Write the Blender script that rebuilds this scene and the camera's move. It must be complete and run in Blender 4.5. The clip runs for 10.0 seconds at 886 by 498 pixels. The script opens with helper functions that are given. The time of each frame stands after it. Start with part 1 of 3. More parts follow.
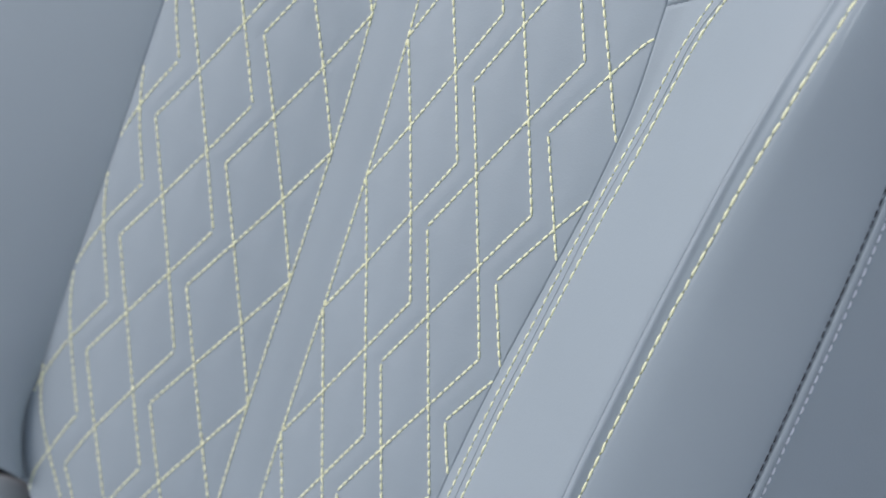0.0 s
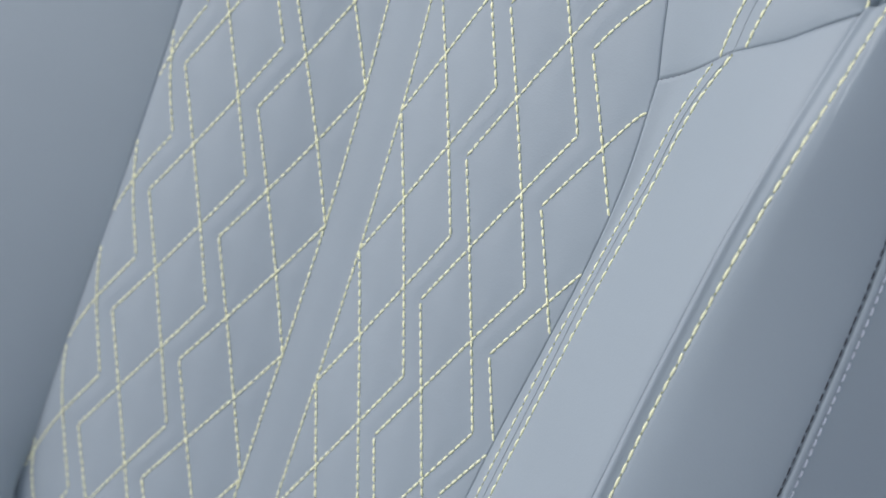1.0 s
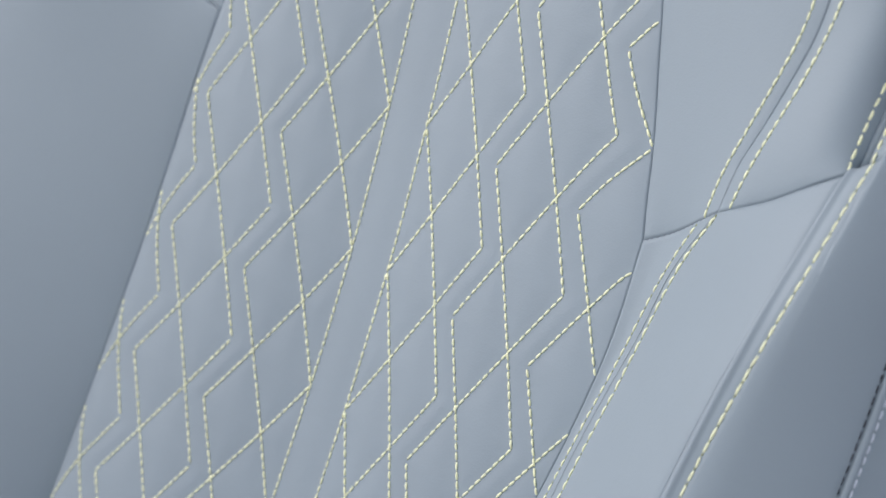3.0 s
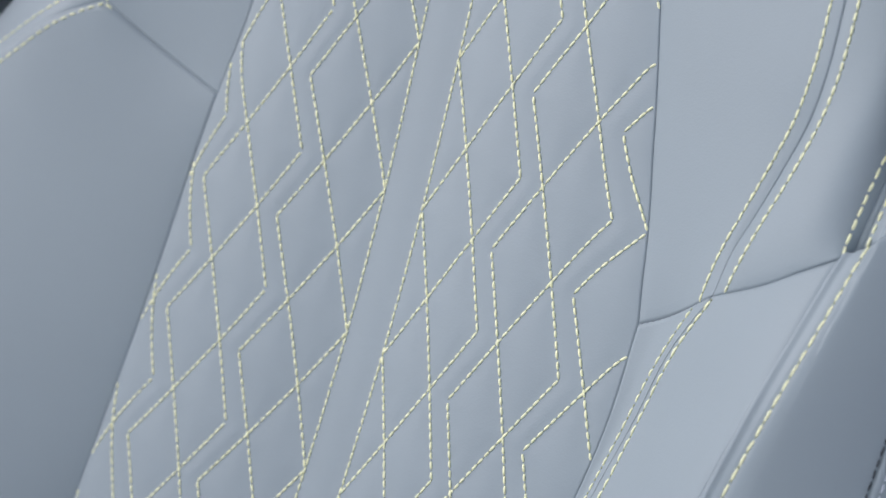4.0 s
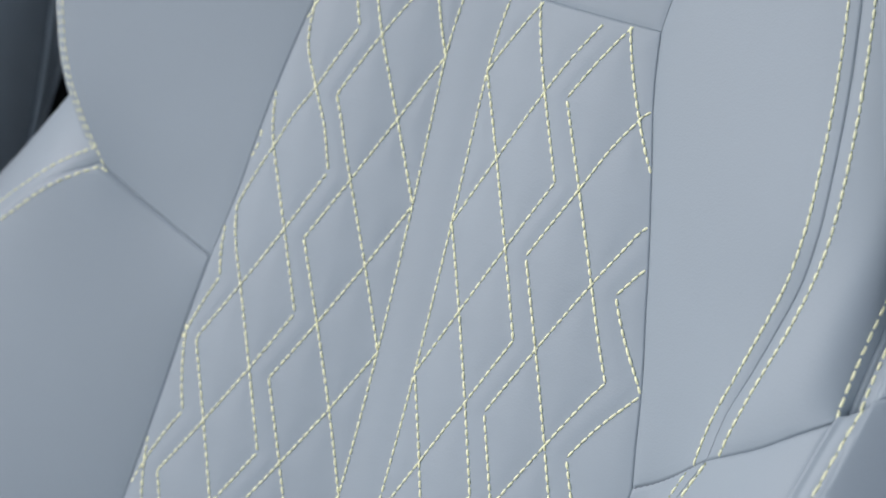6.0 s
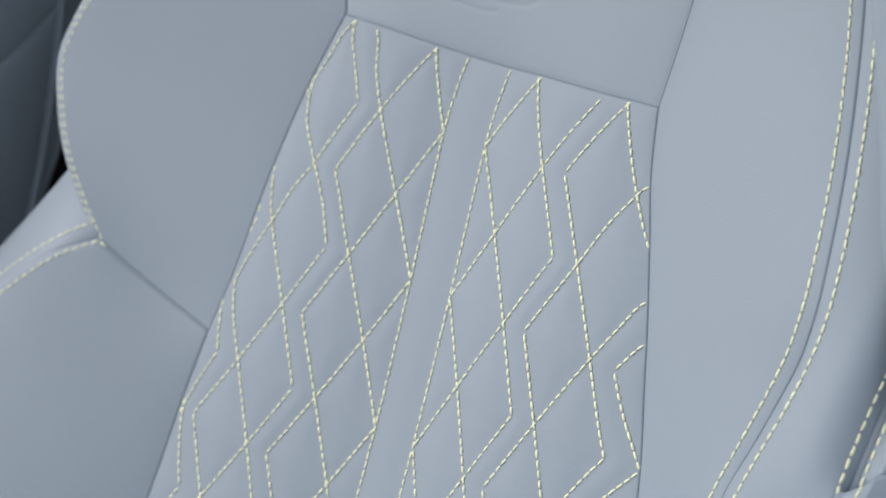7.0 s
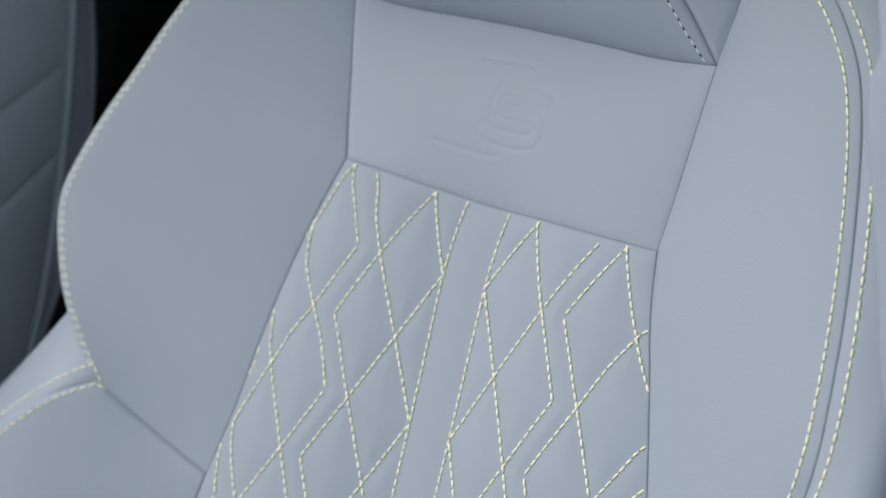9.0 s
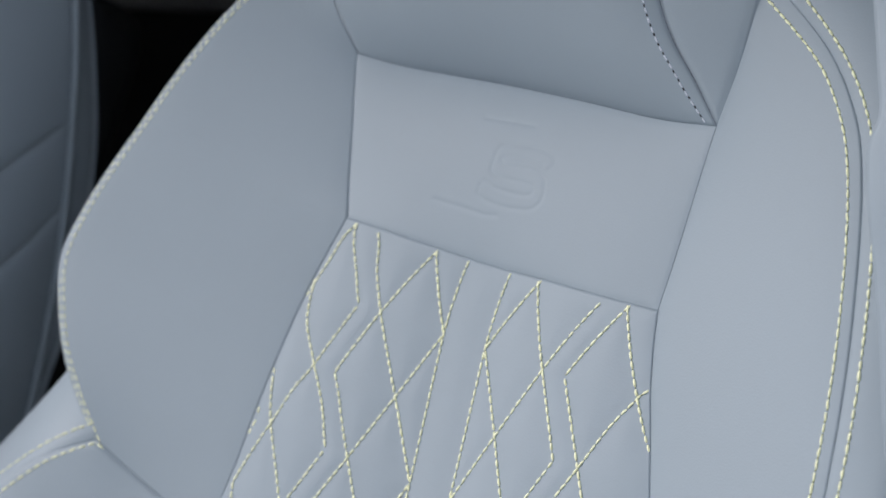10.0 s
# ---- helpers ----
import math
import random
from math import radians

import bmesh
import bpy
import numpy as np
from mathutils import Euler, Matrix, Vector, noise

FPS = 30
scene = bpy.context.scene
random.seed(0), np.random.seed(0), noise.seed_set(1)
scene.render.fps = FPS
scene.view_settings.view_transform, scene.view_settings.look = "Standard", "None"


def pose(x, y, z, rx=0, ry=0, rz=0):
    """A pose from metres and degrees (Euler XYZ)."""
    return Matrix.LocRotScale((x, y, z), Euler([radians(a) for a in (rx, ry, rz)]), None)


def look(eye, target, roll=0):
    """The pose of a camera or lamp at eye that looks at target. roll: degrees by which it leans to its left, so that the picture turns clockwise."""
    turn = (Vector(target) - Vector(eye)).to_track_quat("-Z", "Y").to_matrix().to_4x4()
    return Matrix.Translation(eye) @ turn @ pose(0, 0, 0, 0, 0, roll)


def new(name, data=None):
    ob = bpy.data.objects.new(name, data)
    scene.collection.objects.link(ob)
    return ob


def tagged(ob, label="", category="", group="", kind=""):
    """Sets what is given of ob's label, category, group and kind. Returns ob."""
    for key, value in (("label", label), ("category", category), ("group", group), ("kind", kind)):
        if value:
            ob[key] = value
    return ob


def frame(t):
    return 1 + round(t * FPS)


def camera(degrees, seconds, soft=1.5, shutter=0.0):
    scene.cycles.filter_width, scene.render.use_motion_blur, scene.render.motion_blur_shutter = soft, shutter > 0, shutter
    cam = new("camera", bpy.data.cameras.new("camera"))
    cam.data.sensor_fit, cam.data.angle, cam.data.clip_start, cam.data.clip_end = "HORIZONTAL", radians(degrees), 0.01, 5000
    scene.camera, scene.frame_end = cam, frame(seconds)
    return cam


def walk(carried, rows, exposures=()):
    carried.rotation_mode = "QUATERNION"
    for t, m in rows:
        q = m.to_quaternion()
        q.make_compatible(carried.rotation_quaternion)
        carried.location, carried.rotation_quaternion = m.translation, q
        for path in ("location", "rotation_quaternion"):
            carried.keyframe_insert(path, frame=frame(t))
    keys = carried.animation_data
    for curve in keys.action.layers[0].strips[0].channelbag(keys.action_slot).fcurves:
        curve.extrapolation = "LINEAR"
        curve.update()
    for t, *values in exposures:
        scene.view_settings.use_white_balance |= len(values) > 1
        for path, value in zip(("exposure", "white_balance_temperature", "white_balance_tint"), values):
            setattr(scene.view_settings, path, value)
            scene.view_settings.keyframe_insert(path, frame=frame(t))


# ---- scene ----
cam = camera(27.52, 10.0, soft=1.4)
EYE = (0.0, 0.0, 1.10)
# seconds, yaw, pitch, roll: a head that tilts up on the spot
ROWS = [
    (0.0, 1.883, -32.933, -2.232),
    (0.5, 1.787, -31.830, -2.285),
    (1.0, 1.672, -30.602, -2.306),
    (1.5, 1.569, -29.384, -2.350),
    (2.0, 1.466, -28.050, -2.423),
    (2.5, 1.355, -26.818, -2.471),
    (4.0, 1.192, -22.875, -2.689),
    (4.5, 1.150, -21.602, -2.750),
    (5.0, 1.072, -20.223, -2.802),
    (5.5, 1.033, -18.957, -2.868),
    (7.0, 0.969, -15.351, -2.915),
    (7.5, 0.946, -14.263, -2.915),
    (8.0, 0.952, -13.098, -3.002),
    (8.5, 0.960, -12.015, -3.012),
    (9.0, 0.974, -10.823, -3.045),
    (9.5, 0.979, -9.795, -3.054),
    (10.0, 1.004, -8.940, -3.135),
]
cam.data.dof.use_dof, cam.data.dof.focus_distance, cam.data.dof.aperture_fstop = True, 0.86, 7.5
walk(cam, [(t, pose(*EYE, 90 + pitch, roll, yaw)) for t, yaw, pitch, roll in ROWS])

# ---- light ----
world = bpy.data.worlds.new("overcast_sky")
scene.world = world
world.use_nodes = True
wn = world.node_tree
sky = wn.nodes.new("ShaderNodeTexSky")
sky.sky_type, sky.sun_disc = "NISHITA", False
sky.sun_elevation, sky.sun_rotation = radians(40), radians(266)
veil = wn.nodes.new("ShaderNodeHueSaturation")
veil.inputs["Saturation"].default_value = 0.45
wn.links.new(sky.outputs[0], veil.inputs["Color"])
wn.links.new(veil.outputs[0], wn.nodes["Background"].inputs[0])
wn.nodes["Background"].inputs[1].default_value = 0.13
sun = new("sun", bpy.data.lights.new("sun", "SUN"))
sun.data.energy, sun.data.angle, sun.data.color = 2.9, radians(48), (1.0, 0.932, 0.935)
sun.matrix_world = look((-2.7, 0.96, 2.33), (0, 0.9, 0.75))
scene.view_settings.exposure = -0.345


# ---- materials ----
def material(name, colour, rough=0.5, metal=0.0, grain=0.0, grain_size=900.0, mottle=0.04, mottle_size=9.0, coat=0.0):
    """A surface with a fine grain in its relief and a slow drift in its colour."""
    m = bpy.data.materials.new(name)
    m.use_nodes = True
    nt = m.node_tree
    b = nt.nodes["Principled BSDF"]
    b.inputs["Roughness"].default_value, b.inputs["Metallic"].default_value = rough, metal
    b.inputs["Coat Weight"].default_value = coat
    co = nt.nodes.new("ShaderNodeTexCoord")
    slow = nt.nodes.new("ShaderNodeTexNoise")
    slow.inputs["Scale"].default_value, slow.inputs["Detail"].default_value = mottle_size, 5.0
    nt.links.new(co.outputs["Object"], slow.inputs["Vector"])
    ramp = nt.nodes.new("ShaderNodeValToRGB")
    ramp.color_ramp.elements[0].position, ramp.color_ramp.elements[1].position = 0.3, 0.7
    ramp.color_ramp.elements[0].color = (*[c * (1 - mottle) for c in colour], 1)
    ramp.color_ramp.elements[1].color = (*[min(1, c * (1 + mottle)) for c in colour], 1)
    nt.links.new(slow.outputs["Fac"], ramp.inputs["Fac"])
    nt.links.new(ramp.outputs["Color"], b.inputs["Base Color"])
    if grain:
        cell = nt.nodes.new("ShaderNodeTexVoronoi")
        cell.inputs["Scale"].default_value = grain_size
        fine = nt.nodes.new("ShaderNodeTexNoise")
        fine.inputs["Scale"].default_value, fine.inputs["Detail"].default_value = grain_size * 0.12, 6.0
        add = nt.nodes.new("ShaderNodeMath")
        add.operation = "ADD"
        bump = nt.nodes.new("ShaderNodeBump")
        bump.inputs["Strength"].default_value, bump.inputs["Distance"].default_value = grain, 0.0004
        nt.links.new(co.outputs["Object"], cell.inputs["Vector"])
        nt.links.new(co.outputs["Object"], fine.inputs["Vector"])
        nt.links.new(cell.outputs["Distance"], add.inputs[0])
        nt.links.new(fine.outputs["Fac"], add.inputs[1])
        nt.links.new(add.outputs[0], bump.inputs["Height"])
        nt.links.new(bump.outputs["Normal"], b.inputs["Normal"])
        wear = nt.nodes.new("ShaderNodeMapRange")
        wear.inputs["To Min"].default_value, wear.inputs["To Max"].default_value = rough - 0.06, rough + 0.06
        nt.links.new(slow.outputs["Fac"], wear.inputs["Value"])
        nt.links.new(wear.outputs["Result"], b.inputs["Roughness"])
    return m


LEATHER = material("blue_grey_leather", (0.304, 0.368, 0.421), 0.48, grain=0.09, mottle=0.025)
leather = LEATHER.node_tree.nodes["Principled BSDF"]
leather.inputs["Sheen Weight"].default_value, leather.inputs["Sheen Roughness"].default_value = 0.22, 0.35
leather.inputs["Specular IOR Level"].default_value = 0.30
leather.inputs["Sheen Tint"].default_value = (1.0, 0.95, 0.98, 1)
THREAD = material("pale_yellow_thread", (0.96, 1.0, 0.65), 0.36, mottle=0.05, mottle_size=400)
THREAD.node_tree.nodes["Principled BSDF"].inputs["Sheen Weight"].default_value = 0.35
# darker copy of the pale thread: shade in the needle holes, painted as colour
HOLE_SHADE = material("olive_hole_shade", (0.34, 0.37, 0.20), 0.8)
THREAD_DARK = material("black_thread", (0.014, 0.014, 0.02), 0.6)
THREAD_GREY = material("light_grey_thread", (0.74, 0.79, 0.87), 0.5)
# seam thread, darkened so that its colour also paints the crease's shade
SEAM_SHADE = material("seam_thread_and_shade", (0.20, 0.235, 0.275), 0.7)
SHELL = material("dark_grey_plastic", (0.02, 0.022, 0.026), 0.6, grain=0.3, grain_size=600)
CARPET = material("black_carpet", (0.015, 0.015, 0.017), 0.95, grain=0.6, grain_size=400)
LINING = material("grey_headlining", (0.25, 0.26, 0.27), 0.9, grain=0.4, grain_size=500)
TRIM = material("light_grey_trim", (0.32, 0.32, 0.31), 0.5, grain=0.2)
# kept pale so that the unseen ground lights the seat from below
PAVING = material("pale_grey_bounce_floor", (0.33, 0.375, 0.405), 0.85, grain=0.4, grain_size=60, mottle=0.12, mottle_size=2.0)
# tint chosen for the fill light that the added wall throws back
BOUNCE_WHITE = material("white_bounce_paint", (0.76, 0.78, 0.825), 0.8, grain=0.3, grain_size=80, mottle=0.05, mottle_size=3.0)


# ---- mesh helpers ----
def mesh_from(name, verts, faces, mat, parent=None, label="", smooth=True):
    me = bpy.data.meshes.new(name)
    me.from_pydata([tuple(map(float, v)) for v in verts], [], faces)
    if smooth:
        me.polygons.foreach_set("use_smooth", [True] * len(me.polygons))
    me.materials.append(mat)
    me.update()
    ob = new(name, me)
    if parent is not None:
        ob.parent = parent
    if label:
        ob["label"] = label
    return ob


def part(name, bm, mat, parent, label=""):
    me = bpy.data.meshes.new(name)
    bm.to_mesh(me)
    bm.free()
    me.materials.append(mat)
    ob = new(name, me)
    if parent is not None:
        ob.parent = parent
    if label:
        ob["label"] = label
    return ob


def block(x0, y0, z0, x1, y1, z1, bevel=0.01, segments=3):
    bm = bmesh.new()
    bmesh.ops.create_cube(bm, size=1.0)
    for v in bm.verts:
        v.co = Vector((x0 + (v.co.x + 0.5) * (x1 - x0), y0 + (v.co.y + 0.5) * (y1 - y0), z0 + (v.co.z + 0.5) * (z1 - z0)))
    if bevel:
        bmesh.ops.bevel(bm, geom=bm.edges[:], offset=bevel, segments=segments, profile=0.5, affect="EDGES")
    for f in bm.faces:
        f.smooth = bevel > 0
    return bm


def spline(points, n):
    """n points along a smooth curve through the given ones, evenly spaced."""
    p = np.array(points, float)
    if len(p) == 2:
        return p[0] + np.linspace(0, 1, n)[:, None] * (p[1] - p[0])
    q = np.vstack([2 * p[0] - p[1], p, 2 * p[-1] - p[-2]])
    out = []
    for i in range(1, len(q) - 2):
        u = np.linspace(0, 1, 24, endpoint=False)[:, None]
        a, b, c, d = q[i - 1], q[i], q[i + 1], q[i + 2]
        out.append(0.5 * (2 * b + (c - a) * u + (2 * a - 5 * b + 4 * c - d) * u**2 + (3 * b - a - 3 * c + d) * u**3))
    out = np.vstack(out + [p[-1:]])
    return evenly(out, n)


def evenly(line, n):
    run = np.r_[0, np.cumsum(np.linalg.norm(np.diff(line, axis=0), axis=1))]
    at = np.linspace(0, run[-1], n)
    return np.stack([np.interp(at, run, line[:, i]) for i in range(line.shape[1])], 1)


def grid_faces(ny, nx):
    i = np.arange(ny * nx).reshape(ny, nx)
    return np.stack([i[:-1, :-1], i[:-1, 1:], i[1:, 1:], i[1:, :-1]], -1).reshape(-1, 4).tolist()


def normals_of(g):
    a, b = np.gradient(g, axis=1), np.gradient(g, axis=0)
    n = np.cross(a, b)
    return n / (np.linalg.norm(n, axis=-1, keepdims=True) + 1e-12)


def tucked(g, name, mat, parent, label="", deep=0.007, way=(0.0, 0.0, 1.0)):
    """A grid whose border is turned in behind it, as leather is at a seam."""
    down = np.array(way) * deep
    for _ in range(2):
        g = np.concatenate([g[:1] - down, g, g[-1:] - down]).swapaxes(0, 1)
    return mesh_from(name, g.reshape(-1, 3), grid_faces(g.shape[0], g.shape[1]), mat, parent, label)


def slack(line, turns):
    """The same line with its corners eased, its ends kept."""
    p = line.copy()
    for _ in range(turns):
        p[1:-1] += 0.5 * (0.5 * (p[:-2] + p[2:]) - p[1:-1])
    return p


class Cover:
    """A stuffed piece of leather stretched between four seams (left and right run upwards, bottom and top to the right).
    puff: how far its middle swells; groove: how deep its sewn edges are drawn in."""

    def __init__(self, left, right, bottom, top, nx=60, ny=120, puff=0.004, groove=0.0009, reach=0.003, sewn="lrbt", ease=2.0, turns=60, way=(0.0, 0.0, 1.0), calm=0):
        x, y = np.linspace(0, 1, nx)[None, :, None], np.linspace(0, 1, ny)[:, None, None]
        l, r = evenly(np.array(left), ny)[:, None], evenly(np.array(right), ny)[:, None]
        b, t = evenly(np.array(bottom), nx)[None], evenly(np.array(top), nx)[None]
        fall = ease
        ls, rs = slack(l[:, 0], turns)[:, None], slack(r[:, 0], turns)[:, None]
        bs, ts = slack(b[0], turns)[None], slack(t[0], turns)[None]
        b, t = bs + (1 - y) ** 10 * (b - bs), ts + y**10 * (t - ts)
        g = ((1 - x) * ls + x * rs + (1 - x) ** 4 * (l - ls) + x**4 * (r - rs) + (1 - y) ** fall * (b - (1 - x) * l[:1] - x * r[:1]) + y**fall * (t - (1 - x) * l[-1:] - x * r[-1:]))
        for _ in range(calm):
            g[1:-1, 1:-1] = 0.25 * (g[:-2, 1:-1] + g[2:, 1:-1] + g[1:-1, :-2] + g[1:-1, 2:])
        n = normals_of(g)
        wide = np.linalg.norm(np.diff(g, axis=1), axis=-1).sum(1)[:, None]
        high = np.linalg.norm(np.diff(g, axis=0), axis=-1).sum(0)[None, :]
        X, Y = x[..., 0], y[..., 0]
        far, swell = np.full((ny, nx), 1.0), np.full((ny, nx), puff)
        for key, d in (("l", X * wide), ("r", (1 - X) * wide), ("b", Y * high), ("t", (1 - Y) * high)):
            if key in sewn:
                far = np.minimum(far, d)
                swell = swell * (1 - np.exp(-d / 0.020))
        g = g + n * swell[..., None] - np.array(way) * (groove * np.exp(-((far / reach) ** 2)))[..., None]
        self.way = way
        self.g, self.n, self.wide, self.high = g, normals_of(g), wide[:, 0], high[0]
        self.nx, self.ny = nx, ny

    def build(self, name, parent, label=""):
        return tucked(self.g, name, LEATHER, parent, label, way=self.way)

    def at(self, x, y):
        """Places and normals at x, y (0 to 1)."""
        fx, fy = np.clip(x, 0, 1) * (self.nx - 1), np.clip(y, 0, 1) * (self.ny - 1)
        i, j = np.minimum(fx.astype(int), self.nx - 2), np.minimum(fy.astype(int), self.ny - 2)
        a, b = (fx - i)[:, None], (fy - j)[:, None]
        out = []
        for h in (self.g, self.n):
            out.append((1 - a) * (1 - b) * h[j, i] + a * (1 - b) * h[j, i + 1] + (1 - a) * b * h[j + 1, i] + a * b * h[j + 1, i + 1])
        return out

    def beside(self, side, off, y0=0.0, y1=1.0, n=300):
        """A line on the cover, off metres in from one of its seams."""
        k = np.linspace(y0, y1, n)
        if side in "lr":
            d = np.minimum(0.8, off / np.interp(k, np.linspace(0, 1, self.ny), self.wide))
            return self.at(d if side == "l" else 1 - d, k)
        d = off / np.interp(k, np.linspace(0, 1, self.nx), self.high)
        return self.at(k, d if side == "b" else 1 - d)


STITCH_RING = 6


def stitches(name, lines, pitch, length, width, mat, parent, label="", lift=0.35, slant=0.0, phase=0.5):
    """One row or several of lockstitches, each a slightly fat thread that dives into the leather at both ends."""
    verts, faces = [], []
    prof = ((-0.5, 0.25, -0.55), (-0.36, 0.8, 0.05), (-0.1, 1.0, 0.3), (0.2, 0.95, 0.3), (0.4, 0.7, 0.05), (0.5, 0.2, -0.55))
    for place, normal in lines:
        run = np.r_[0, np.cumsum(np.linalg.norm(np.diff(place, axis=0), axis=1))]
        if run[-1] < pitch * 0.6:
            continue
        count = max(1, int(round(run[-1] / pitch)))
        step = run[-1] / count
        at = (np.arange(count) + phase) * step + np.random.normal(0, 0.03, count) * pitch
        p = np.stack([np.interp(at, run, place[:, i]) for i in range(3)], 1)
        f = np.stack([np.interp(at + 0.2 * step, run, place[:, i]) for i in range(3)], 1)
        e = np.stack([np.interp(at - 0.2 * step, run, place[:, i]) for i in range(3)], 1)
        z = np.stack([np.interp(at, run, normal[:, i]) for i in range(3)], 1)
        d = (f - e) / np.linalg.norm(f - e, axis=1, keepdims=True)
        w = np.cross(z, d)
        w /= np.linalg.norm(w, axis=1, keepdims=True)
        z = np.cross(d, w)
        sl = np.random.normal(slant, 0.04, count)
        size = np.random.normal(1.0, 0.06, count)
        for k in range(count):
            base = len(verts)
            dk = d[k] * math.cos(sl[k]) + w[k] * math.sin(sl[k])
            wk = w[k] * math.cos(sl[k]) - d[k] * math.sin(sl[k])
            for along, fat, up in prof:
                c = p[k] + dk * along * length * size[k] + z[k] * up * width * lift * 2
                for q in range(STITCH_RING):
                    a = 2 * math.pi * q / STITCH_RING
                    verts.append(c + (wk * math.cos(a) * 0.5 + z[k] * math.sin(a) * 0.36) * width * fat)
            for ring in range(len(prof) - 1):
                for q in range(STITCH_RING):
                    a0, a1 = base + ring * STITCH_RING + q, base + ring * STITCH_RING + (q + 1) % STITCH_RING
                    faces.append((a0, a1, a1 + STITCH_RING, a0 + STITCH_RING))
    ob = mesh_from(name, verts, faces, mat, parent, label)
    ob["kind"] = "stuff"
    return ob


def single_stitches(line, pitch, length, width, mat, parent):
    """A row of stitches, each an object of its own on one shared mesh."""
    place, normal = line
    run = np.r_[0, np.cumsum(np.linalg.norm(np.diff(place, axis=0), axis=1))]
    count = int(round(run[-1] / pitch))
    at = (np.arange(count) + 0.5) * run[-1] / count + np.random.normal(0, 0.03, count) * pitch
    shape = None
    for x in at:
        p, e, f = (np.array([np.interp(x + k, run, place[:, i]) for i in range(3)]) for k in (0, -0.2 * pitch, 0.2 * pitch))
        z = np.array([np.interp(x, run, normal[:, i]) for i in range(3)])
        d = (f - e) / np.linalg.norm(f - e)
        w = np.cross(z, d)
        w /= np.linalg.norm(w)
        z = np.cross(d, w)
        m = Matrix(((d[0], w[0], z[0], p[0]), (d[1], w[1], z[1], p[1]), (d[2], w[2], z[2], p[2]), (0, 0, 0, 1)))
        m = m @ Matrix.Rotation(random.gauss(0, 0.05), 4, "Z") @ Matrix.Scale(random.gauss(1, 0.05), 4)
        if shape is None:
            unit = (np.array([(-1.0, 0, 0), (1.0, 0, 0)]) * length, np.tile((0.0, 0.0, 1.0), (2, 1)))
            ob = stitches("stitch", [unit], 2 * length, length, width, mat, parent)
            del ob["kind"]
            middle = np.mean([v.co[0] for v in ob.data.vertices])
            for v in ob.data.vertices:
                v.co[0] -= middle
            shape = ob.data
        else:
            ob = new("stitch", shape)
            ob.parent = parent
        ob.matrix_local = m


def cord(name, line, radius, mat, parent, label="", ring=8):
    """A round cord along a line: piping, or the thread that shows in a seam."""
    p = np.array(line)
    d = np.gradient(p, axis=0)
    d /= np.linalg.norm(d, axis=1, keepdims=True)
    side = np.cross(d, (0.0, 0.0, 1.0))
    side /= np.linalg.norm(side, axis=1, keepdims=True)
    up = np.cross(side, d)
    a = np.arange(ring) * 2 * math.pi / ring
    v = p[:, None] + radius * (side[:, None] * np.cos(a)[None, :, None] + up[:, None] * np.sin(a)[None, :, None])
    i = np.arange(len(p) * ring).reshape(len(p), ring)
    j = np.roll(i, -1, 1)
    faces = np.stack([i[:-1], j[:-1], j[1:], i[1:]], -1).reshape(-1, 4).tolist()
    return mesh_from(name, v.reshape(-1, 3), faces, mat, parent, label)


# ---- the front seat: its back lies in the frame (across, up the back, out of it) ----
TURN = -38.0
SEAT = Matrix.Translation((-0.0210, 0.8868, 0.7724)) @ Matrix((
    (0.78801, 0.22063, -0.57477, 0), (-0.61566, 0.28240, -0.73567, 0), (0.0, 0.93358, 0.35837, 0), (0, 0, 0, 1)))
seat = tagged(new("car_seat"), "blue-grey leather sports seat with quilted diamonds and yellow stitching", "car seat")
seat.empty_display_size = 0.1
seat.matrix_world = SEAT


def dish(s):
    """How far the middle panel comes forward beside its centre line."""
    return 0.0105 - 0.0062 * np.exp(-((np.asarray(s) / 0.055) ** 2))


def low(points, n=200):
    """A seam on the middle panel's edge: across and up given, its depth by the dish."""
    q = [(s, v, float(dish(s))) for s, v in points]
    return spline(q, n)


# seams, from the top of the back downwards or from the middle outwards
edge_right_up = low([(0.1618, -0.0360), (0.1575, -0.0166), (0.1537, 0.0029), (0.1491, 0.0223), (0.1439, 0.0415), (0.1390, 0.0607), (0.1338, 0.0799), (0.1283, 0.0990), (0.1227, 0.1181), (0.1169, 0.1371), (0.1124, 0.1565), (0.1090, 0.1760)])
edge_right_low = low([(0.0997, -0.4701), (0.1058, -0.4217), (0.1119, -0.3733), (0.1183, -0.3249), (0.1255, -0.2766), (0.1343, -0.2286), (0.1444, -0.1809), (0.1541, -0.1331), (0.1608, -0.0848), (0.1618, -0.0360)])
edge_left_up = low([(-0.1340, 0.0052), (-0.1275, 0.0433), (-0.1238, 0.0818), (-0.1185, 0.1201), (-0.1109, 0.1579), (-0.1002, 0.1951)])
edge_left_low = low([(-0.1380, -0.4754), (-0.1663, -0.4493), (-0.1822, -0.4154), (-0.1778, -0.3772), (-0.1735, -0.3389), (-0.1690, -0.3007), (-0.1637, -0.2625), (-0.1584, -0.2244), (-0.1536, -0.1862), (-0.1489, -0.1480), (-0.1447, -0.1097), (-0.1413, -0.0714), (-0.1383, -0.0330), (-0.1340, 0.0052)])
panel_top = low([(-0.1002, 0.1951), (-0.0654, 0.1913), (-0.0306, 0.1873), (0.0042, 0.1837), (0.0391, 0.1813), (0.0740, 0.1782), (0.1090, 0.1760)])
shoulder_right = spline([(0.1090, 0.1760, 0.0105), (0.1113, 0.1995, 0.0117), (0.1128, 0.2231, 0.0125), (0.1140, 0.2467, 0.0130), (0.1152, 0.2703, 0.0130)], 120)
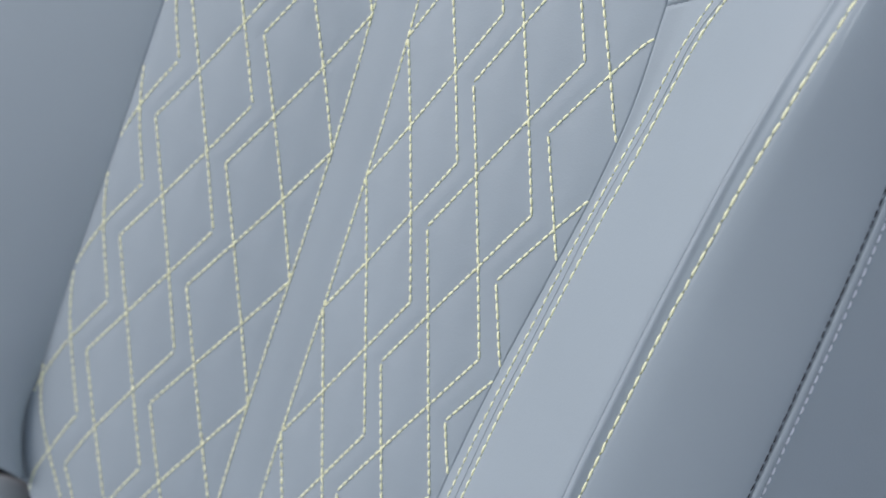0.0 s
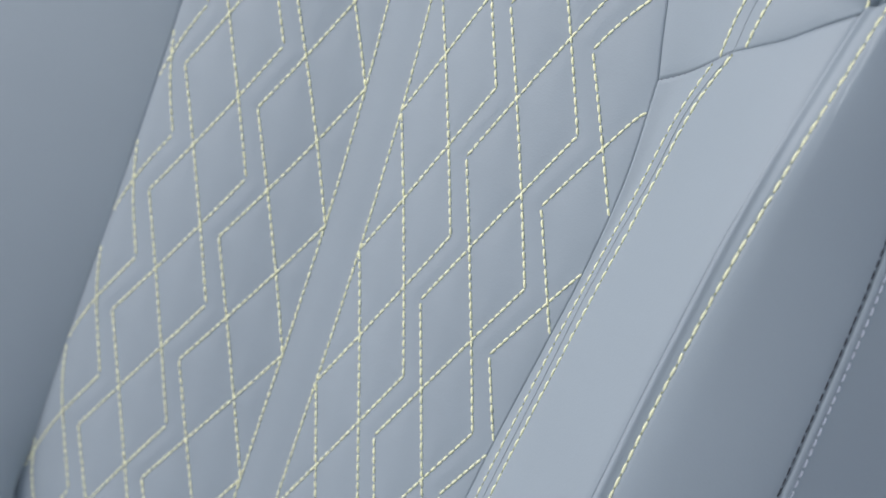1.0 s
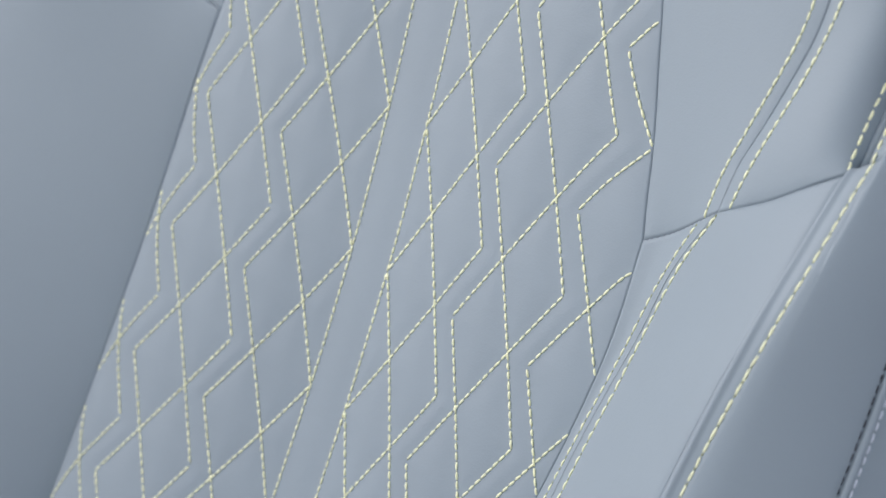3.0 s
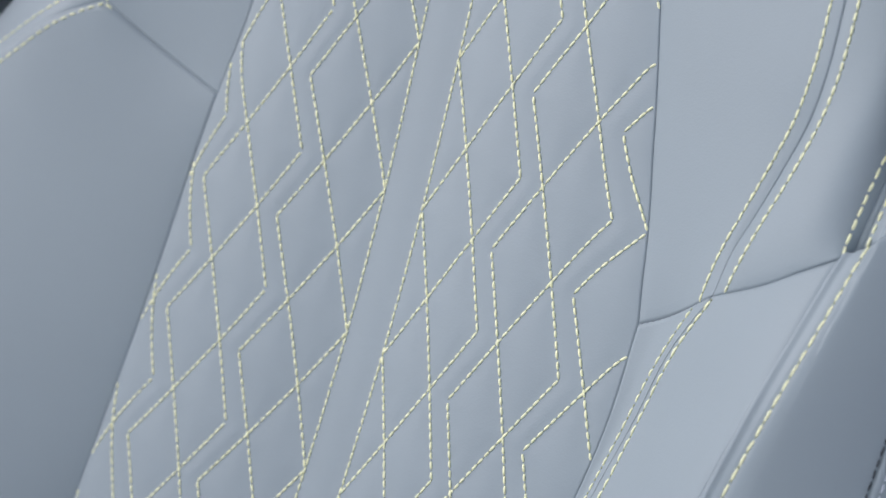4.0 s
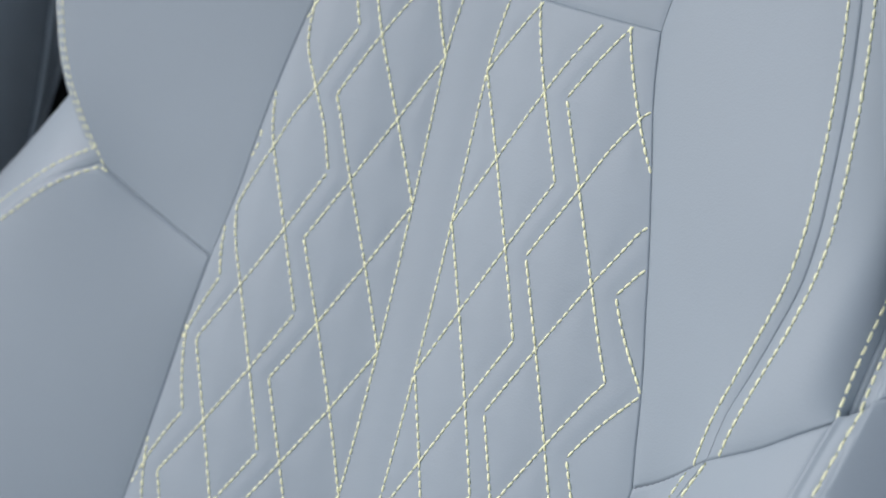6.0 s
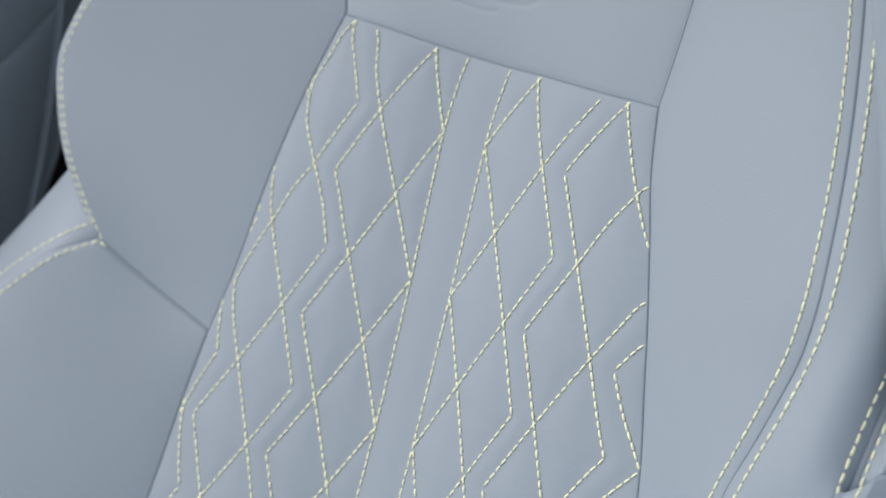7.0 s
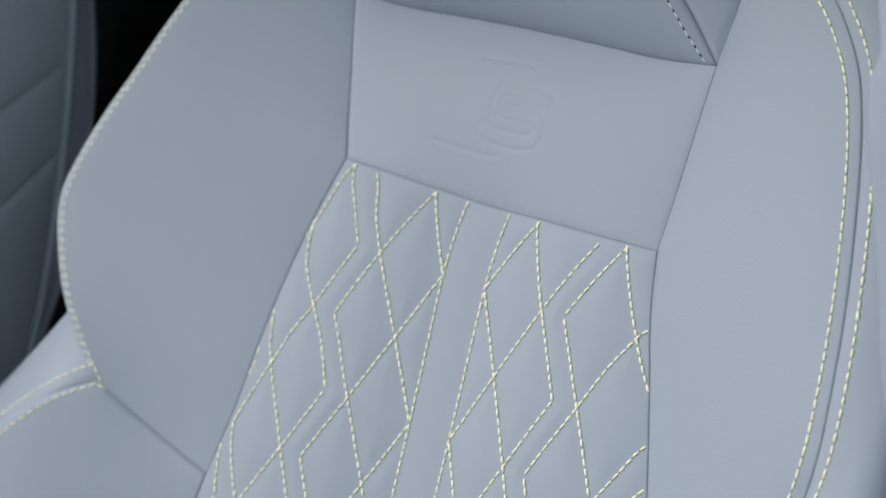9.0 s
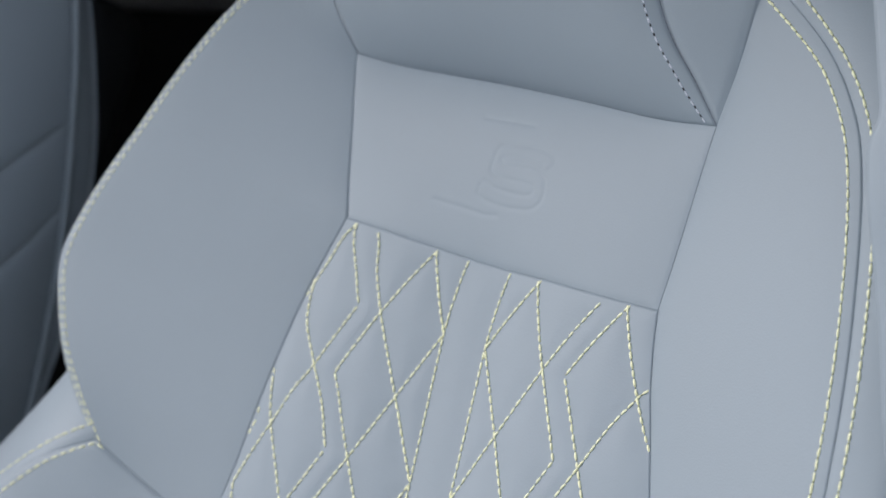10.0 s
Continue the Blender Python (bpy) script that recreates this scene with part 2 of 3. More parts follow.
shoulder_left = spline([(-0.1002, 0.1951, 0.0105), (-0.1082, 0.2182, 0.0099), (-0.1140, 0.2420, 0.0112), (-0.1203, 0.2656, 0.0124), (-0.1266, 0.2893, 0.0130)], 120)
shoulder_top = spline([(-0.1266, 0.2893, 0.0130), (-0.0924, 0.2861, 0.0070), (-0.0578, 0.2848, 0.0038), (-0.0230, 0.2829, 0.0029), (0.0117, 0.2798, 0.0038), (0.0462, 0.2759, 0.0059), (0.0807, 0.2717, 0.0089), (0.1152, 0.2703, 0.0130)], 200)
neck_right = spline([(0.1152, 0.2703, 0.0130), (0.1227, 0.2996, 0.0202), (0.1292, 0.3286, 0.0295), (0.1334, 0.3586, 0.0368), (0.1336, 0.3892, 0.0420), (0.1299, 0.4200, 0.0450)], 120)
neck_left = spline([(-0.1266, 0.2893, 0.0130), (-0.1431, 0.3161, 0.0283), (-0.1488, 0.3496, 0.0381), (-0.1483, 0.3847, 0.0427), (-0.1452, 0.4200, 0.0450)], 120)
neck_seam = spline([(0.1152, 0.2703, 0.0130), (0.1011, 0.2898, 0.0201), (0.0860, 0.3086, 0.0274), (0.0752, 0.3299, 0.0351), (0.0680, 0.3533, 0.0417), (0.0622, 0.3775, 0.0471), (0.0592, 0.4025, 0.0496), (0.0573, 0.4277, 0.0512)], 160)
crest_right_up = spline([(0.2016, -0.0110, 0.0260), (0.2050, 0.0112, 0.0263), (0.2124, 0.0320, 0.0283), (0.2194, 0.0535, 0.0302), (0.2256, 0.0758, 0.0322), (0.2283, 0.0990, 0.0350), (0.2276, 0.1233, 0.0362), (0.2259, 0.1478, 0.0367), (0.2233, 0.1722, 0.0373), (0.2197, 0.1965, 0.0378), (0.2153, 0.2206, 0.0378), (0.2099, 0.2444, 0.0378), (0.2022, 0.2674, 0.0373), (0.1903, 0.2879, 0.0361), (0.1755, 0.3062, 0.0347), (0.1581, 0.3217, 0.0331), (0.1405, 0.3356, 0.0309), (0.1260, 0.3502, 0.0267)], 260)
cross_right_a = spline([(0.1618, -0.0360, 0.0105), (0.1728, -0.0301, 0.0115), (0.1829, -0.0238, 0.0153), (0.1922, -0.0174, 0.0206), (0.2016, -0.0110, 0.0260)], 80)
cross_right_b = spline([(0.2016, -0.0110, 0.0260), (0.2112, -0.0064, 0.0290), (0.2252, 0.0005, 0.0330), (0.2347, 0.0062, 0.0355), (0.2435, 0.0124, 0.0370), (0.2511, 0.0173, 0.0380), (0.2593, 0.0226, 0.0380)], 80)
cross_right_c = spline([(0.2617, 0.0267, 0.0294), (0.2671, 0.0307, 0.0300), (0.2711, 0.0343, 0.0304), (0.2761, 0.0385, 0.0325), (0.3020, 0.0550, 0.0060)], 80)
cross_gap = spline([(0.2593, 0.0226, 0.0380), (0.2617, 0.0267, 0.0294)], 12)
cross_low = spline([(0.2593, 0.0226, 0.0380), (0.2653, 0.0271, 0.0380), (0.2700, 0.0310, 0.0372), (0.2731, 0.0345, 0.0355), (0.2761, 0.0385, 0.0325), (0.3020, 0.0550, 0.0060)], 90)
band_right_low = spline([(0.1121, -0.4700, 0.0160), (0.1167, -0.4341, 0.0159), (0.1211, -0.3982, 0.0158), (0.1252, -0.3622, 0.0157), (0.1298, -0.3263, 0.0156), (0.1347, -0.2904, 0.0155), (0.1401, -0.2546, 0.0155), (0.1468, -0.2190, 0.0155), (0.1536, -0.1834, 0.0155), (0.1601, -0.1478, 0.0155), (0.1679, -0.1125, 0.0155), (0.1765, -0.0773, 0.0152), (0.1853, -0.0424, 0.0188), (0.2016, -0.0110, 0.0260)], 240)
crest_right_low = spline([(0.1901, -0.4700, 0.0620), (0.1945, -0.4317, 0.0624), (0.1989, -0.3934, 0.0627), (0.2031, -0.3551, 0.0631), (0.2075, -0.3168, 0.0635), (0.2119, -0.2785, 0.0638), (0.2165, -0.2403, 0.0641), (0.2222, -0.2021, 0.0640), (0.2281, -0.1641, 0.0640), (0.2347, -0.1261, 0.0641), (0.2414, -0.0881, 0.0634), (0.2485, -0.0505, 0.0599), (0.2546, -0.0139, 0.0495), (0.2593, 0.0226, 0.0380)], 240)
side_right_low = spline([(0.2617, -0.4700, 0.0320), (0.2687, -0.4076, 0.0330), (0.2755, -0.3451, 0.0340), (0.2818, -0.2825, 0.0350), (0.2887, -0.2201, 0.0360), (0.2945, -0.1575, 0.0361), (0.2981, -0.0950, 0.0326), (0.2995, -0.0200, 0.0260), (0.3020, 0.0550, 0.0060)], 240)
side_right_up = spline([(0.2617, 0.0267, 0.0294), (0.2656, 0.0772, 0.0225), (0.2735, 0.1274, 0.0183), (0.2783, 0.1777, 0.0195), (0.2767, 0.2277, 0.0222), (0.2626, 0.2749, 0.0249), (0.2384, 0.3190, 0.0250), (0.2096, 0.3604, 0.0250)], 200)
crest_left = spline([(-0.2176, 0.0383, 0.0312), (-0.2369, 0.0601, 0.0377), (-0.2551, 0.0832, 0.0417), (-0.2687, 0.1090, 0.0443), (-0.2771, 0.1368, 0.0463), (-0.2704, 0.1646, 0.0471), (-0.2598, 0.1915, 0.0471), (-0.2473, 0.2176, 0.0465), (-0.2355, 0.2440, 0.0459), (-0.2225, 0.2698, 0.0449), (-0.2074, 0.2946, 0.0437), (-0.1909, 0.3182, 0.0405), (-0.1739, 0.3410, 0.0358), (-0.1570, 0.3638, 0.0312)], 240)
cross_left = spline([(-0.2176, 0.0383, 0.0312), (-0.1906, 0.0258, 0.0217), (-0.1625, 0.0150, 0.0151), (-0.1340, 0.0052, 0.0105)], 80)
crest_left_low = spline([(-0.3806, -0.1122, 0.0568), (-0.3550, -0.0845, 0.0547), (-0.3297, -0.0570, 0.0522), (-0.3027, -0.0317, 0.0489), (-0.2763, -0.0059, 0.0449), (-0.2497, 0.0199, 0.0402), (-0.2176, 0.0383, 0.0312)], 160)
outer_left_low = spline([(-0.4601, -0.1020, -0.0300), (-0.4035, -0.0543, -0.0207), (-0.3520, -0.0027, -0.0046), (-0.2979, 0.0459, 0.0121), (-0.2426, 0.0902, 0.0350)], 160)


def inward(line, away, back):
    """A copy of a seam, moved sideways by away (to its left as it runs up) and backwards."""
    d = np.gradient(line, axis=0)
    left = np.stack([-d[:, 1], d[:, 0], 0 * d[:, 0]], 1)
    left /= np.linalg.norm(left, axis=1, keepdims=True)
    return line + left * away - np.array((0, 0, back))


# ---- the quilted middle panel ----
PERIOD, PHASE = 0.07882, 0.06257
COLUMNS = (
    (-1, -0.0126, -0.0759, 0.0012, 0.0002),
    (-1, -0.0705, -0.1300, -0.0001, -0.0005),
    (-1, -0.1255, -0.1803, -0.0019, 0.0015),
    (1, 0.0163, 0.0742, 0.0011, -0.0010),
    (1, 0.0689, 0.1281, -0.0002, -0.0010),
    (1, 0.1219, 0.1855, -0.0010, 0.0017),
)  # side, inner and outer line across, and how far each sits off the even step

# places where the sewn lines were pulled aside: across, up, shift across, shift up, reach
SWAYS = ((0.149, 0.008, 0.0048, 0.0002, 0.016), (0.099, 0.115, -0.0006, 0.0016, 0.013), (0.131, 0.062, 0.0006, -0.0012, 0.010),
         (-0.097, 0.182, -0.0040, 0.0006, 0.011), (-0.075, 0.184, 0.0022, 0.0, 0.008), (-0.104, 0.137, -0.0027, 0.0, 0.014),
         (-0.081, 0.091, 0.0019, 0.0, 0.013), (-0.103, 0.096, -0.0016, 0.0010, 0.010), (-0.145, -0.462, 0.0100, 0.0040, 0.030))


def on_panel(p):
    """Pattern places (across, up) to places on the panel, over whose stuffing the lines sway a little."""
    a, v = np.asarray(p, float).T
    q = v + 0.1
    s = (a + 0.0052 + 0.0141 * q - 0.2757 * q**2 - 0.0906 * q**3 + 1.2482 * q**4 - 0.0489 * a + 0.0889 * a * q + 0.5826 * a * q**2
         + 0.1627 * a * q**3 - 0.3340 * a**2 + 1.1220 * a**2 * q + 4.2019 * a**2 * q**2 + 2.1926 * a**3 + 3.2722 * a**3 * q
         + 0.6873 * a**3 * q**2 + 2.4883 * a**4)
    v = (v - 0.0009 - 0.0125 * q + 0.0283 * q**2 + 0.1139 * q**3 - 0.1251 * a + 0.1609 * a * q - 0.1486 * a * q**2 - 0.0274 * a**2
         + 0.8354 * a**2 * q + 1.3454 * a**2 * q**2 - 0.6648 * a**3 - 0.0215 * a**3 * q**1)
    s = s + 0.0052 * np.clip((v - 0.135) / 0.05, 0, 1.3) ** 2
    bank = np.maximum(0, s - np.interp(v, right_edge[:, 1], right_edge[:, 0]) + 0.008)
    s = s + 60.0 * np.minimum(bank, 0.012) ** 2 * np.clip((v + 0.08) / 0.04, 0, 1)
    for s0, v0, ds, dv, reach in SWAYS:
        near_by = np.exp(-((s - s0) ** 2 + 0.5 * (v - v0) ** 2) / reach**2)
        s, v = s + ds * near_by, v + dv * near_by
    return np.stack([s, v], 1)


def rolled(p, start=0.017, radius=0.029):
    """The panel rolls away at its left seam, so that the pattern closes up there."""
    seam = np.interp(p[:, 1], left_edge[:, 1], left_edge[:, 0]) + start
    past = np.maximum(0, seam - p[:, 0])
    return np.stack([p[:, 0] + past - radius * (1 - np.exp(-past / radius)), p[:, 1]], 1)


def dense(points, step=0.0008):
    out = []
    for a, b in zip(points, points[1:]):
        a, b = np.array(a), np.array(b)
        n = max(2, int(np.linalg.norm(b - a) / step))
        out.append(a + np.linspace(0, 1, n, endpoint=False)[:, None] * (b - a))
    return np.vstack(out + [np.array(points[-1])[None]])


left_edge = np.vstack([edge_left_low, edge_left_up[1:]])
right_edge = np.vstack([edge_right_low, edge_right_up[1:]])


def inside(p, margin=0.0004):
    l = np.interp(p[:, 1], left_edge[:, 1], left_edge[:, 0])
    r = np.interp(p[:, 1], right_edge[:, 1], right_edge[:, 0])
    t = np.interp(p[:, 0], panel_top[:, 0], panel_top[:, 1])
    return (p[:, 0] > l + margin) & (p[:, 0] < r - margin) & (p[:, 1] < t - margin) & (p[:, 1] > -0.465)


pattern = []
for n, (side, inner, outer, rise_in, rise_out) in enumerate(COLUMNS):
    if n % 3 == 0:
        pattern.append(dense([(inner - side * 0.0004, -0.52), (inner - side * 0.0004, 0.26)]))
    for k in range(-4, 10):
        top, tip, foot = PHASE - k * PERIOD + rise_in, PHASE - (k + 1.5) * PERIOD + rise_out, PHASE - (k + 3) * PERIOD + rise_in
        pattern.append(dense([(inner, top - 0.0008), (outer, tip)]))
        pattern.append(dense([(outer, tip), (inner, foot + 0.0008)]))
pieces = []
for line in pattern:
    p = rolled(on_panel(line))
    ok = inside(p)
    start = None
    for i in range(len(p) + 1):
        if i < len(p) and ok[i]:
            start = i if start is None else start
        elif start is not None:
            if i - start > 2:
                pieces.append(p[start:i])
            start = None


def nearest(p, points, cell=0.02):
    """Distance from each of p to the nearest of points, within about a cell."""
    best = np.full(len(p), cell)
    for i in range(0, len(p), 4000):
        q = p[i:i + 4000]
        lo, hi = q.min(0) - cell, q.max(0) + cell
        c = points[((points > lo) & (points < hi)).all(1)]
        if len(c):
            best[i:i + 4000] = np.minimum(cell, np.sqrt(((q[:, None] - c[None]) ** 2).sum(-1).min(1)))
    return best


PN, PM = 190, 440
rise = np.linspace(0, 1, PM)
bottom_v = -0.475
le, re = np.empty((PM, 2)), np.empty((PM, 2))
le[:, 1] = bottom_v + rise * (panel_top[0, 1] - bottom_v)
re[:, 1] = bottom_v + rise * (panel_top[-1, 1] - bottom_v)
le[:, 0] = np.interp(le[:, 1], left_edge[:, 1], left_edge[:, 0])
re[:, 0] = np.interp(re[:, 1], right_edge[:, 1], right_edge[:, 0])
xs = np.linspace(0, 1, PN)
flat = le[:, None] + xs[None, :, None] * (re - le)[:, None]
lift_top = np.interp(flat[-1, :, 0], panel_top[:, 0], panel_top[:, 1]) - flat[-1, :, 1]
flat[:, :, 1] += lift_top[None] * rise[:, None] ** 6
pts = flat.reshape(-1, 2)
near = nearest(pts, np.vstack(pieces))
width = (re - le)[:, :1]
rim = np.minimum(np.minimum(xs[None] * width, (1 - xs[None]) * width), (1 - rise[:, None]) * 0.66).ravel()


def relief(near, rim):
    stuffed = (0.00125 * (1 - np.exp(-near / 0.011)) - 0.00008 * np.exp(-((near / 0.0022) ** 2))).reshape(PM, PN)
    for _ in range(6):
        stuffed[1:-1, 1:-1] += 0.5 * (0.25 * (stuffed[:-2, 1:-1] + stuffed[2:, 1:-1] + stuffed[1:-1, :-2] + stuffed[1:-1, 2:]) - stuffed[1:-1, 1:-1])
    stuffed = stuffed.ravel()
    return stuffed * (1 - np.exp(-rim / 0.006)) - 0.00012 * np.exp(-((rim / 0.0050) ** 2))


pucker = np.array([noise.noise((a * 130.0, b * 130.0, 0.0)) + 0.5 * noise.noise((a * 330.0, b * 330.0, 4.0)) for a, b in pts])
ripple = 0.00016 * pucker * np.exp(-near / 0.006) * (1 - np.exp(-rim / 0.004))
panel_grid = np.column_stack([pts, dish(pts[:, 0]) + relief(near, rim) + ripple]).reshape(PM, PN, 3)
tucked(panel_grid, "quilted_panel", LEATHER, seat, "quilted blue-grey leather panel")
rows = []
for p in pieces:
    edge = np.minimum(np.minimum(p[:, 0] - np.interp(p[:, 1], left_edge[:, 1], left_edge[:, 0]), np.interp(p[:, 1], right_edge[:, 1], right_edge[:, 0]) - p[:, 0]),
                      np.interp(p[:, 0], panel_top[:, 0], panel_top[:, 1]) - p[:, 1])
    w = dish(p[:, 0]) - 0.00022 - 0.0006 * np.exp(-((edge / 0.0028) ** 2))
    n = np.stack([-0.5 * (dish(p[:, 0] + 1e-4) - dish(p[:, 0] - 1e-4)) / 2e-4, 0 * w, 0 * w + 1], 1)
    rows.append((np.column_stack([p, w + 0.0004]), n / np.linalg.norm(n, axis=1, keepdims=True)))
falling = [(r[0][-1, 0] - r[0][0, 0]) * (r[0][-1, 1] - r[0][0, 1]) < -1e-6 for r in rows]
for way, fat in ((True, 0.00156), (False, 0.00136)):
    stitches("quilting_stitches", [r for r, f in zip(rows, falling) if f == way], 0.00485, 0.0044, fat, THREAD, seat, "pale yellow quilting thread", lift=0.28)
# small olive dots in the gaps paint the shade of the needle holes
stitches("needle_line", rows, 0.00485, 0.0008, 0.0006, HOLE_SHADE, seat, "olive dots with needle-hole shade put in their colour", lift=0.1, phase=1.0)


# ---- covers ----
shoulder = Cover(shoulder_left, shoulder_right, panel_top, shoulder_top, 280, 150, puff=0.0018, groove=0.0003, reach=0.002)


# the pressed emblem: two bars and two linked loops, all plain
EMBLEM = (
    [(-0.0279, 0.2623), (-0.0117, 0.2617), (0.0053, 0.2609)],
    [(-0.0458, 0.2135), (-0.0348, 0.2123), (-0.0216, 0.2109), (-0.0107, 0.2096), (-0.0028, 0.2100)],
    [(0.0185, 0.2401), (0.0030, 0.2424), (-0.0062, 0.2423), (-0.0089, 0.2401), (-0.0045, 0.2371), (0.0048, 0.2373), (0.0134, 0.2367), (0.0221, 0.2325), (0.0240, 0.2235), (0.0217, 0.2182), (0.0168, 0.2157), (0.0071, 0.2150), (-0.0028, 0.2156), (-0.0128, 0.2174), (-0.0178, 0.2200), (-0.0183, 0.2247)],
    [(-0.0163, 0.2275), (-0.0122, 0.2267), (-0.0085, 0.2246), (0.0070, 0.2228), (0.0143, 0.2231), (0.0167, 0.2255), (0.0134, 0.2289), (-0.0041, 0.2305), (-0.0128, 0.2330), (-0.0137, 0.2398), (-0.0125, 0.2462), (-0.0085, 0.2488), (0.0082, 0.2490), (0.0183, 0.2473), (0.0241, 0.2448), (0.0255, 0.2413), (0.0230, 0.2380)],
)
pressed = np.vstack([spline(line, 160) for line in EMBLEM])
mark = nearest(shoulder.g[..., :2].reshape(-1, 2), pressed, 0.006).reshape(shoulder.ny, shoulder.nx)
shoulder.g = shoulder.g - shoulder.n * (0.00027 * np.exp(-((mark / 0.0013) ** 2)))[..., None]
shoulder.build("shoulder_panel", seat)
neck_top = spline([tuple(neck_left[-1]), (-0.06, 0.43, 0.058), (0.0573, 0.4277, 0.0512)], 100)
neck = Cover(neck_left, neck_seam, shoulder_top, neck_top, 90, 70, puff=0.009)
neck.build("neck_pad", seat)
gusset = Cover(neck_seam, neck_right, spline([tuple(neck_seam[0]), tuple(neck_right[0] + 0.0002)], 10), spline([(0.0573, 0.4277, 0.0512), tuple(neck_right[-1])], 20), 24, 60, puff=0.002)
gusset.build("neck_gusset", seat)

inner_right = np.vstack([edge_right_up, shoulder_right[1:], neck_right[1:60]])
bolster_ru = Cover(inner_right, crest_right_up, cross_right_a, spline([inner_right[-1], crest_right_up[-1]], 20), 70, 170, puff=0.004, groove=0.0003, reach=0.0028, turns=400)
part_ru = bolster_ru.build("upper_bolster", seat)
side_ru = Cover(crest_right_up, side_right_up, np.vstack([cross_right_b, cross_gap[1:]]), spline([crest_right_up[-1], side_right_up[-1]], 20), 60, 200, puff=0.009, groove=0.0004, reach=0.0028, sewn="lrb", calm=300)
from_right = (1 - np.linspace(0, 1, side_ru.nx))[None] * side_ru.wide[:, None]
roll = np.interp(np.linspace(0, 1, side_ru.ny), (0, 0.20, 0.35, 0.6), (0.0006, 0.0020, 0.0022, 0.0))[:, None]
side_ru.g = side_ru.g + side_ru.n * (roll * np.exp(-(((from_right - 0.021) / 0.014) ** 2)) * np.clip(from_right / 0.004, 0, 1))[..., None]
side_ru.n = normals_of(side_ru.g)
part_side_ru = side_ru.build("bolster_side", seat)
back_ru = Cover(side_right_up, inward(side_right_up, -0.03, 0.12), cross_right_c, spline([side_right_up[-1], side_right_up[-1] + (0.02, 0, -0.12)], 20), 30, 140, puff=0.003, sewn="lb")
back_ru.build("bolster_back", seat)
strip_rl = Cover(edge_right_low, band_right_low, spline([edge_right_low[0], band_right_low[0]], 20), cross_right_a, 24, 170, puff=0.001, groove=0.0)
strip_rl.build("lower_bolster_strip", seat)
wing_edge = spline([(0.30, -0.01, 0.010), (0.2799, 0.0583, 0.030), (0.2693, 0.0933, 0.045), (0.2575, 0.1324, 0.057), (0.2489, 0.1683, 0.064), (0.2389, 0.2030, 0.069), (0.2319, 0.2260, 0.073), (0.2272, 0.2440, 0.0745), (0.2259, 0.2540, 0.075), (0.2273, 0.2667, 0.075), (0.2219, 0.2841, 0.075), (0.2130, 0.3118, 0.075), (0.1943, 0.3581, 0.07)], 180)
wing_far = wing_edge + np.array((0.07, 0.0, -0.01))
wing = Cover(wing_edge, wing_far, spline([wing_edge[0], wing_far[0]], 16), spline([wing_edge[-1], wing_far[-1]], 16), 30, 120, puff=0.006, groove=0.0, sewn="l")
wing.build("side_wing", seat)
wing_root = wing_edge + np.array((0.014, 0.0, -0.035))
Cover(wing_root, wing_edge, spline([wing_root[0], wing_edge[0]], 16), spline([wing_root[-1], wing_edge[-1]], 16), 16, 120, puff=0.0, groove=0.0, sewn="").build("wing_underside", seat)
face_rl = Cover(band_right_low, crest_right_low, spline([band_right_low[0], crest_right_low[0]], 20), cross_right_b, 80, 200, puff=0.004, groove=0.0002, reach=0.003, calm=200)
across = np.linspace(0, 1, face_rl.nx)[None] * face_rl.wide[:, None]
face_rl.g = face_rl.g - face_rl.n * (0.0006 * np.exp(-(((face_rl.wide[:, None] - across) / 0.0020) ** 2)))[..., None]
face_rl.n = normals_of(face_rl.g)
part_face_rl = face_rl.build("lower_bolster_face", seat)
side_rl = Cover(crest_right_low, side_right_low, spline([crest_right_low[0], side_right_low[0]], 20), cross_low, 140, 200, puff=0.008, groove=0.0009, reach=0.002)
across = np.linspace(0, 1, side_rl.nx)[None] * side_rl.wide[:, None]
welt = 0.0019 * np.exp(-(((across - 0.0034) / 0.0021) ** 2)) + 0.0009 * np.exp(-((np.maximum(0, across - 0.0088) / 0.045) ** 2)) * (1 - np.exp(-((across / 0.003) ** 2)))
side_rl.g = side_rl.g + side_rl.n * (welt - 0.0004 * np.exp(-(((across - np.interp(np.linspace(0, 1, side_rl.ny), (0.44, 0.625, 0.81, 1), (0.0080, 0.0088, 0.0116, 0.0138))[:, None]) / 0.0016) ** 2)))[..., None]
side_rl.n = normals_of(side_rl.g)
part_side_rl = side_rl.build("lower_bolster_side", seat)
back_rl = Cover(side_right_low, side_right_low + np.array((0.045, 0, -0.12)), spline([side_right_low[0], side_right_low[0] + (0.045, 0, -0.12)], 20), spline([side_right_low[-1], side_right_low[-1] + (0.045, 0, -0.12)], 20), 30, 170, puff=0.010, sewn="l")
back_rl.build("lower_bolster_back", seat)

inner_left = np.vstack([edge_left_up, shoulder_left[1:], neck_left[1:60]])
bolster_lu = Cover(crest_left, inner_left, cross_left, spline([crest_left[-1], inner_left[-1]], 20), 80, 170, puff=0.0005, groove=0.0002, reach=0.005, turns=400)
bolster_lu.build("upper_bolster", seat)
rim_left = inward(crest_left, 0.0034, 0.0016)
rim_lu = Cover(rim_left, crest_left, spline([rim_left[0], crest_left[0]], 8), spline([rim_left[-1], crest_left[-1]], 8), 10, 170, puff=0.0004, groove=0.0006, reach=0.0015, sewn="r")
rim_lu.build("bolster_rim", seat)
far_left = inward(crest_left, -0.02, 0.09)
